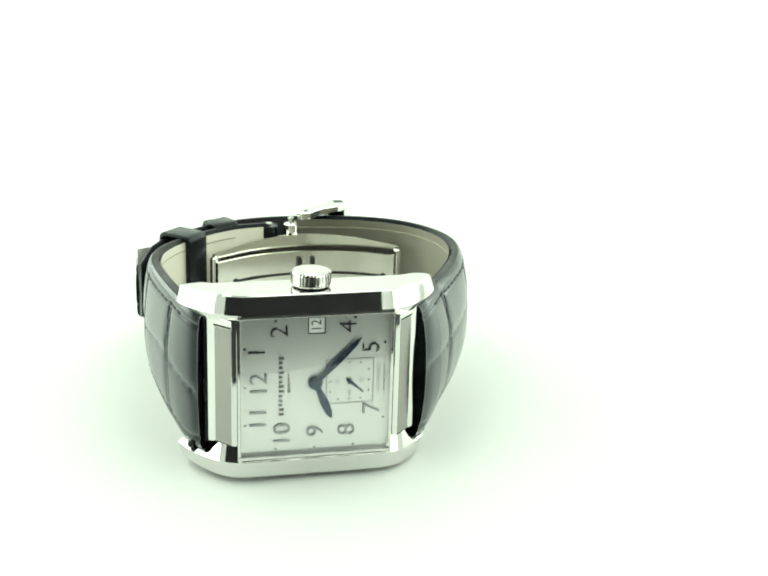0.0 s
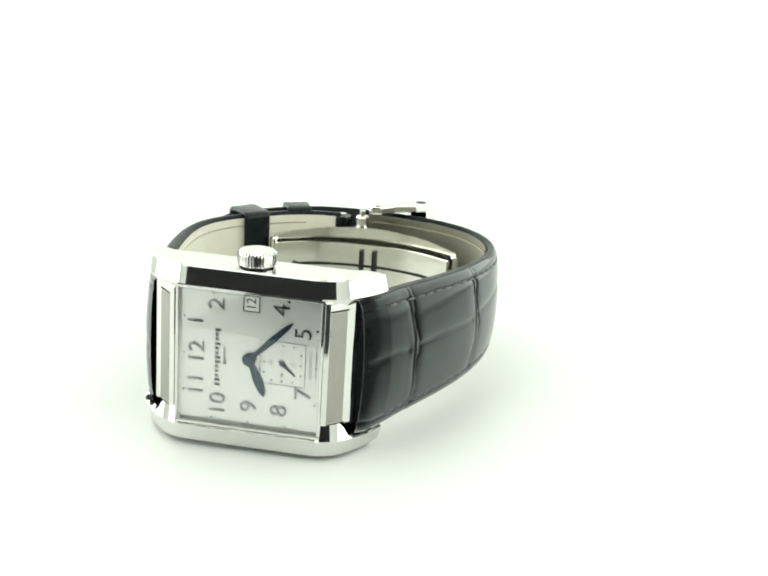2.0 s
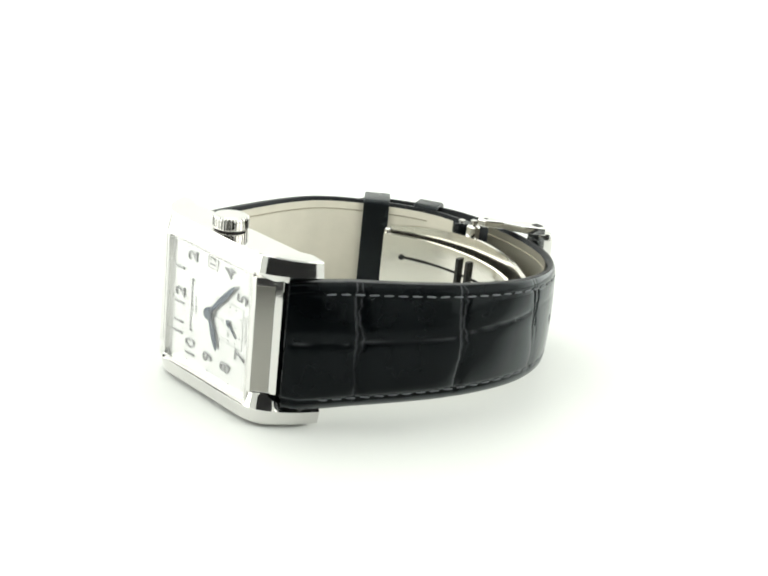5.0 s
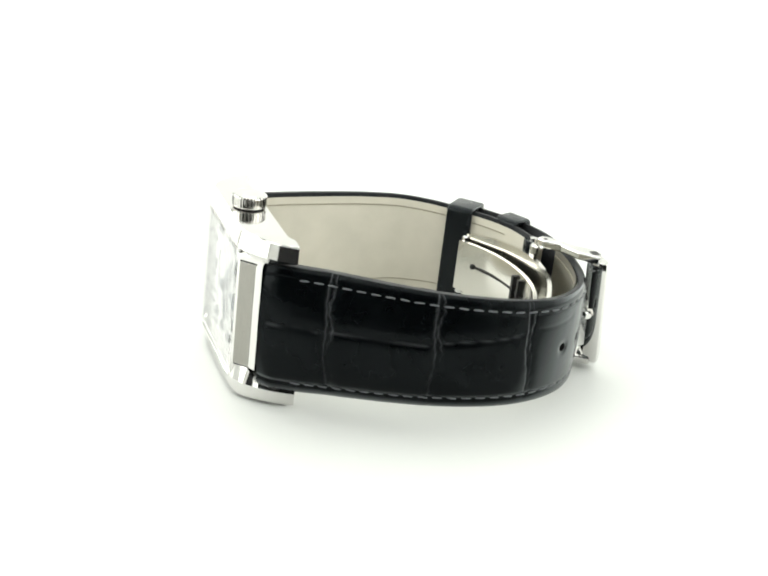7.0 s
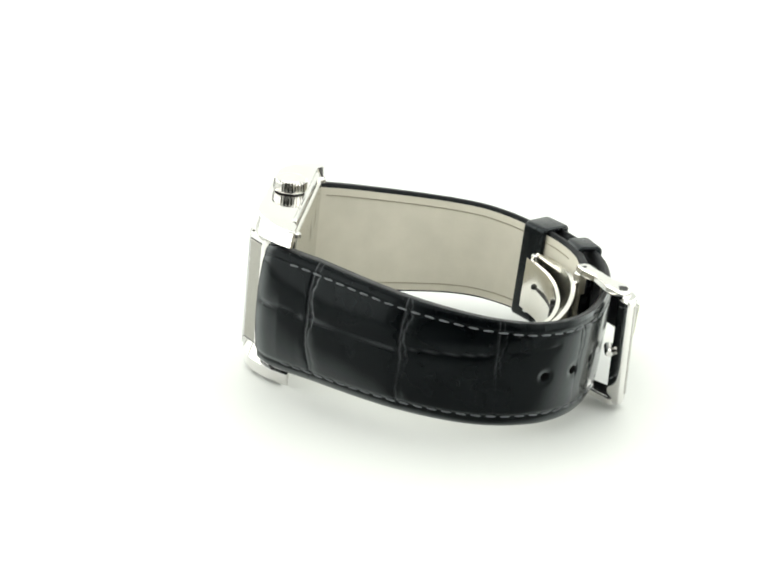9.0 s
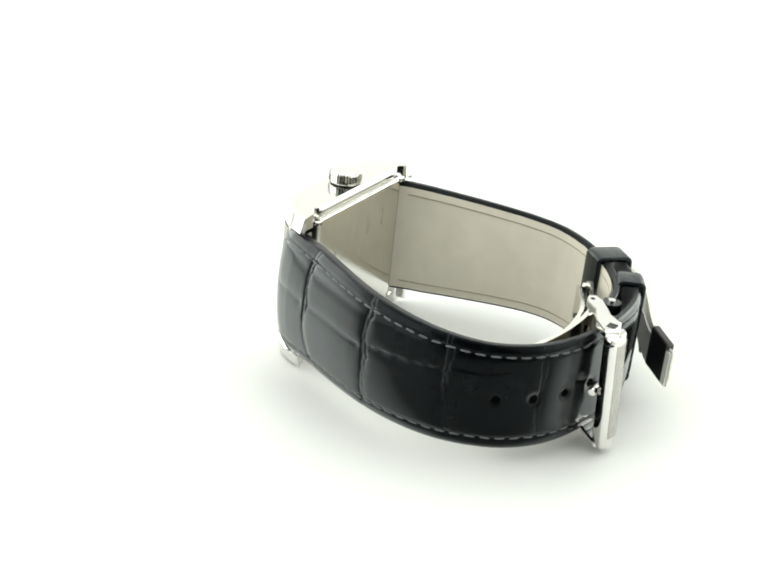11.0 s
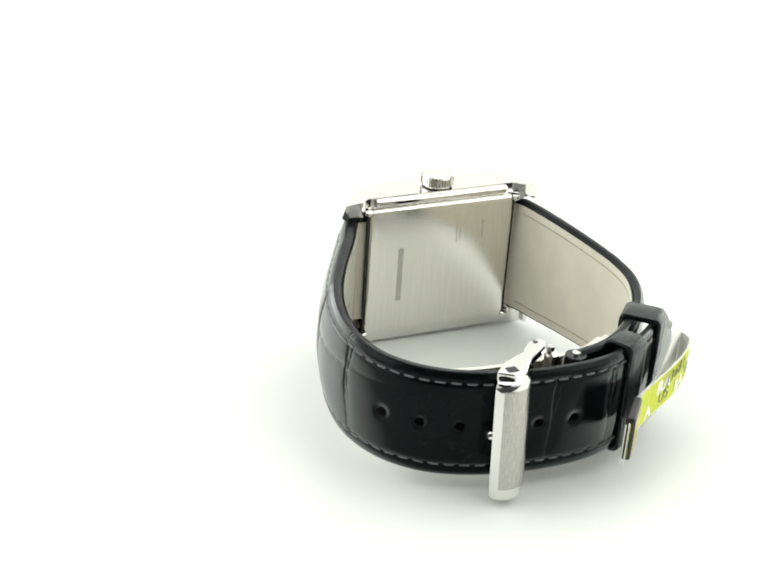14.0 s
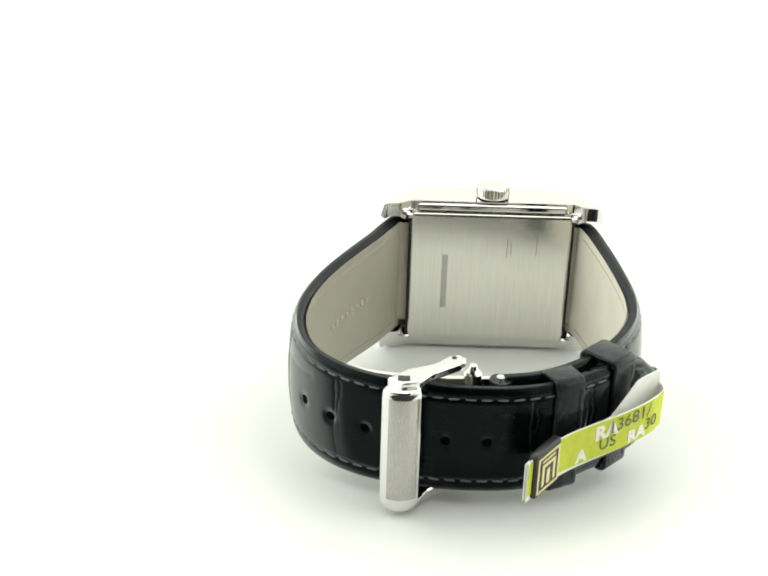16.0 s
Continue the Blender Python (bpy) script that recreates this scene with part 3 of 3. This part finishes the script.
    part("rolled_end", lathe([(1.9, -9.6), (2.0, -9.3), (2.0, 9.3), (1.9, 9.6)], 24, (q[0] + t[0] * 0.6, q[1] + t[1] * 0.6, CENTRE)), LOOP_LEATHER, short_strap)
    part("pin", lathe([(0.75, -10.1), (0.75, 10.1)], 16, (q[0] + t[0] * 0.6, q[1] + t[1] * 0.6, CENTRE)), STEEL, short_strap, "steel spring bar")
    return long_strap, long_path, short_strap, short_path


def keeper(path, s, out, inn, half, wide, label):
    """A leather loop that holds both strap ends together."""
    p, t, n = at(path, s)
    th = 1.0
    def rounded(a0, a1, b, r):
        pts = []
        for cx, cy, a in ((a1 - r, b - r, 0), (a0 + r, b - r, 90), (a0 + r, -b + r, 180), (a1 - r, -b + r, 270)):
            for i in range(5):
                w = radians(a + i * 22.5)
                pts.append((cx + r * math.cos(w), cy + r * math.sin(w)))
        return pts
    big, small = rounded(-inn - th, out + th, half + th, 1.3), rounded(-inn, out, half, 0.6)
    bm = bmesh.new()
    k = len(big)
    def put(a, b, c):
        q = p + n * a + t * c
        return bm.verts.new((q[0], q[1], CENTRE + b))
    sections = []
    for c, shrink in ((-wide / 2, 0.25), (-wide / 2 + 0.3, 0.0), (wide / 2 - 0.3, 0.0), (wide / 2, 0.25)):
        ring = [put(a * (1 - shrink * 0.05), b * (1 - shrink * 0.03), c) for a, b in big]
        sections.append((ring, [put(a, b, c) for a, b in small]))
    for (b1, s1), (b2, s2) in zip(sections, sections[1:]):
        for i in range(k):
            j = (i + 1) % k
            bm.faces.new((b1[i], b1[j], b2[j], b2[i]))
            bm.faces.new((s1[i], s1[j], s2[j], s2[i]))
    for b1, s1 in (sections[0], sections[-1]):
        for i in range(k):
            j = (i + 1) % k
            bm.faces.new((b1[i], b1[j], s1[j], s1[i]))
    loop = part("keeper_loop", bm, LOOP_LEATHER, watch, label, True)
    for sign in (-1, 1):
        bm2 = bmesh.new()
        c = sign * (wide / 2 - 0.9)
        line = [p + n * (out + th + 0.01) + t * (c + d) for d in (-0.12, 0.12)]
        vs = [bm2.verts.new((q[0] + n[0] * e, q[1] + n[1] * e, CENTRE + z)) for e in (0, 0.03) for z in (-half + 1, half - 1) for q in line]
        bmesh.ops.convex_hull(bm2, input=vs)
        part("pressed_line", bm2, EDGE, loop)
    return loop


def sheet(points, z0, z1, thick, lean=None, step=0.5):
    """A thin standing metal or paper strip along a plan curve."""
    pos, tan, nor, ss = curve_through(points, step)
    bm = bmesh.new()
    rows = []
    for i, ((x, y), n) in enumerate(zip(pos, nor)):
        u = ss[i] / ss[-1]
        a = z0(u) if callable(z0) else z0
        b = z1(u) if callable(z1) else z1
        o = lean or 0.0
        rows.append([bm.verts.new((x, y, a)), bm.verts.new((x + n[0] * o, y + n[1] * o, b)),
                     bm.verts.new((x + n[0] * (o - thick), y + n[1] * (o - thick), b)), bm.verts.new((x - n[0] * thick, y - n[1] * thick, a))])
    for r1, r2 in zip(rows, rows[1:]):
        for i in range(4):
            bm.faces.new((r1[i], r1[(i + 1) % 4], r2[(i + 1) % 4], r2[i]))
    bm.faces.new(rows[0])
    bm.faces.new(rows[-1])
    return bm


def build_clasp():
    clasp = part("folding_clasp", sheet([(29.0, 53.5), (20.0, 57.8), (9.0, 59.4), (-2.0, 57.6), (-11.5, 52.6)], 10.0, lambda u: 24.2 + 1.7 * math.sin(math.pi * u), 0.9), CLASP_STEEL, watch,
                 "polished steel folding clasp closed inside the strap")
    leaf = part("leaf", sheet([(27.5, 51.2), (19.0, 55.3), (9.0, 56.8), (-2.0, 55.2), (-11.0, 50.6)], 11.5, 22.8, 0.8), CLASP_STEEL, clasp)
    part("slot", sheet([(25.2, 51.75), (17.0, 55.0), (9.0, 55.95), (1.0, 55.15), (-6.6, 52.35)], 17.7, 18.2, 0.16), GROOVE, leaf, "long narrow slot")
    for x, y in ((25.2, 51.6), (-6.6, 52.2)):
        part("slot_end", lathe([(0.1, -0.7), (0.6, -0.4), (0.7, 0.0), (0.6, 0.4), (0.1, 0.7)], 14, (x, y, 17.95)), GROOVE, leaf)
    for x in (7.6, 10.4):
        part("post", box(x - 0.45, x + 0.45, 55.1, 56.3, 15.0, 21.6, 0.1), GROOVE, leaf)
    for x, y in ((28.4, 52.6), (-11.2, 51.7)):
        part("hinge", lathe([(0.9, -7.6), (0.9, 5.6), (0.6, 5.9)], 18, (x, y, CENTRE)), STEEL, clasp)
    part("barrel", lathe([(1.5, 6.0), (1.5, 10.0), (1.2, 10.3)], 24, (6.4, 60.4, CENTRE)), STEEL, clasp, "steel hinge barrel")
    part("barrel", lathe([(1.5, -10.3), (1.5, -6.0)], 24, (6.4, 60.4, CENTRE)), STEEL, clasp, "steel hinge barrel")
    part("axle", lathe([(0.7, -11.5), (0.7, 11.5)], 16, (6.4, 60.4, CENTRE)), STEEL, clasp)

    def leaning(bm):
        """The buckle stands off the strap towards its foot."""
        for v in bm.verts:
            v.co.y += 0.07 * (29.4 - v.co.z) * min(1, max(0, (v.co.y - 60) / 8))
        return bm

    def loft(outline, levels):
        """Rings of the outline drawn in about its middle, level by level."""
        cx, cy = (sum(q[k] for q in outline) / len(outline) for k in (0, 1))
        bm = bmesh.new()
        rings = [[bm.verts.new((cx + (x - cx) * f, cy + (y - cy) * f, z)) for x, y in outline] for z, f in levels]
        for low, high in zip(rings, rings[1:]):
            for i in range(len(outline)):
                j = (i + 1) % len(outline)
                bm.faces.new((low[i], low[j], high[j], high[i]))
        bm.faces.new(rings[0])
        bm.faces.new(rings[-1])
        return bm

    buckle = part("buckle", leaning(loft([(19.6, 66.9), (21.4, 68.1), (21.7, 68.9), (21.2, 69.7), (19.6, 70.4), (17.8, 70.5), (16.1, 70.0), (15.2, 69.2), (15.1, 68.3), (16.0, 67.4)],
                                       ((6.6, 0.5), (6.75, 0.72), (7.2, 0.88), (8.0, 0.96), (9.2, 1.0), (27.6, 1.0), (28.9, 0.97), (29.3, 0.9), (29.4, 0.8)))),
                  STEEL, watch, "satin and polished steel buckle frame round the strap", True)
    shade_by_angle(buckle, 35)
    face = part("buckle_face", leaning(sheet([(20.6, 70.05), (19.6, 70.46), (17.8, 70.57), (16.1, 70.07), (15.5, 69.5)], 9.2, 28.0, 0.25)), BRUSHED, buckle,
                "satin-brushed outer face", True)
    shade_by_angle(face, 40)
    for lo, hi in ((28.9, 30.6), (6.4, 8.0)):
        arm = part("buckle_arm", leaning(prism([(21.0, 67.6), (18.4, 69.4), (15.6, 68.6), (13.4, 65.6), (8.6, 62.0), (7.6, 60.4), (8.6, 59.0), (10.6, 59.6),
                                        (13.2, 62.4), (17.6, 64.4)], lo, hi, "z", 0.35, 2)), STEEL, buckle, "polished steel buckle arm")
        z = hi if lo > 20 else lo
        part("rivet", lathe([(0.45, -0.1), (0.45, 0.05)], 14, (9.7, 60.4, z)), GROOVE, arm)
        part("bar_end", leaning(box(17.2, 19.2, 66.9, 68.6, z - 0.12, z + 0.06, 0.03, 1)), GROOVE, arm)
    tongue = lathe([(0.85, -0.6), (0.85, 2.6), (0.6, 3.0)], 18, (0, 0, 0))
    tongue.transform(Matrix.Translation((18.2, 66.4, CENTRE)) @ Matrix.Rotation(radians(90), 4, "Y"))
    part("tongue", leaning(tongue), STEEL, buckle, "steel buckle stud")


def build_tag():
    tag = tagged(new("price_tag"), "lime green and white paper price tag looped on the strap end", "tag")
    outer = [(-2.6, 74.4), (-5.2, 71.2), (-9.2, 67.7), (-14.2, 64.9), (-20.2, 61.9), (-25.0, 58.6), (-27.6, 55.6), (-27.2, 53.4)]
    lo, hi = taper((0, 11.2), (0.3, 12.8), (0.8, 15.6), (1, 16.2)), taper((0, 19.0), (0.3, 20.4), (0.8, 22.4), (1, 23.0))
    strip = part("strip", sheet(outer, lambda u: float(lo(u)), lambda u: float(hi(u)), 0.22), PAPER, tag, "white paper strip")
    green = [(-2.75, 74.45), (-5.2, 71.4), (-9.1, 67.9), (-14.1, 65.1), (-20.1, 62.1), (-25.0, 58.8), (-27.4, 56.1)]
    lo2, hi2 = taper((0, 12.4), (0.4, 13.7), (1, 16.0)), taper((0, 18.8), (0.4, 20.6), (1, 22.8))
    field = part("green_print", sheet(green, lambda u: float(lo2(u)), lambda u: float(hi2(u)), 0.1), GREEN, strip, "lime green printed field")
    line = curve_through(green, 0.5)
    for text, s, up, size, mat in (("13681/", 22.6, 1.8, 3.5, GREY_PRINT), ("US", 18.2, -1.2, 3.2, GREY_PRINT), ("30", 27.6, -0.9, 3.2, GREY_PRINT),
                                   ("RA", 17.8, 1.3, 3.8, PAPER), ("A", 13.0, -2.0, 3.2, PAPER), ("RA", 24.4, -1.9, 3.2, PAPER)):
        p, t, n = at(line, s)
        u = s / line[3][-1]
        base = 0.5 * (float(lo2(u)) + float(hi2(u)))
        along = Vector((t[0], t[1], 0.16)).normalized()
        out = Vector((n[0], n[1], 0))
        rise = Vector((0, 0, 1))
        lift = 0.05 if mat is PAPER else 0.08
        m = Matrix(((along.x, rise.x, out.x, (p[0] + n[0] * lift) * MM), (along.y, rise.y, out.y, (p[1] + n[1] * lift) * MM),
                    (along.z, rise.z, out.z, (base + up) * MM), (0, 0, 0, 1)))
        writing(text, size, 0.015, mat, "print", field, m, 0.95, "", 0.16 if mat is PAPER else 0.0)
    back = [(-2.2, 74.0), (-4.6, 71.0), (-8.6, 67.1), (-14.0, 63.9), (-19.0, 60.2), (-23.6, 56.0), (-27.0, 53.4)]
    part("strip", sheet(back, lambda u: 11.4 + 5.4 * u, lambda u: 18.6 + 2.6 * u + 4.4 * min(1.0, max(0.0, (u - 0.62) / 0.2)), 0.22), PAPER, tag, "white paper strip")
    def place(bm, x, y, z, slope=0.14, turn=48):
        for v in bm.verts:
            v.co.z -= slope * v.co.x
        bm.transform(Matrix.Translation((x, y, z)) @ Matrix.Rotation(radians(turn), 4, "Z"))
        return bm
    spot = (-5.6, 70.9, 16.2)
    body = part("clip", place(box(-3.4, 3.4, -0.9, 0.9, -4.3, 4.3, 0.5, 3), *spot), PLASTIC, tag, "black plastic security clip")
    for x0, x1, z0, z1 in ((2.5, 2.9, -3.6, 3.4), (-2.9, 2.5, 3.0, 3.4), (-2.9, -2.5, -3.6, 3.0), (-2.5, 2.5, -3.6, -3.2), (-1.9, -1.3, -2.6, 1.6), (-1.3, 1.1, 1.0, 1.6), (1.1, 1.7, -2.6, 1.6), (-0.4, 0.4, -2.6, 0.2), (-1.7, 1.7, 2.1, 2.5)):
        part("mark", place(box(x0, x1, 0.88, 0.96, z0, z1), *spot), GOLD_PRINT, body)
    part("clip_tail", place(box(-3.4, 3.4, -0.4, 0.4, -0.6, 0.6, 0.2, 2), -14.4, 64.0, 13.4, 0.2, 27), PLASTIC, tag, "black plastic clip end")
    return tag


case = build_case()
build_crown(case)
build_dial()
LONG, LONG_CURVE, SHORT, SHORT_CURVE = build_strap()
keeper(SHORT_CURVE, 57.2, 3.6, 2.3, 10.2, 5.8, "black leather free keeper loop")
keeper(SHORT_CURVE, 68.6, 3.6, 0.2, 10.1, 5.4, "black leather fixed keeper loop")
build_clasp()
price_tag = build_tag()


# ---- the turntable carries the watch and its tag round ----
def carried_pose(degrees):
    """The watch leans back a little on its long side and stands off the axis of the turntable."""
    return pose(0, 0, 0, 0, 0, -degrees) @ Matrix.Translation((-0.0142, -0.0275, -0.0005)) @ pose(0, 0, 0, 0, 0, 14.2) @ \
        Matrix.Translation((0, -0.0020, 0.0006)) @ pose(0, 0, 0, -4.3, 0, 0) @ pose(0, 0, 0, 0, 0.5, 0)


SPEED = 12.093  # degrees a second, clockwise from above


def motions():
    rows = [(0.5 * k, carried_pose(SPEED * 0.5 * k)) for k in range(33)]
    walk(watch, rows)
    walk(price_tag, rows)


motions()
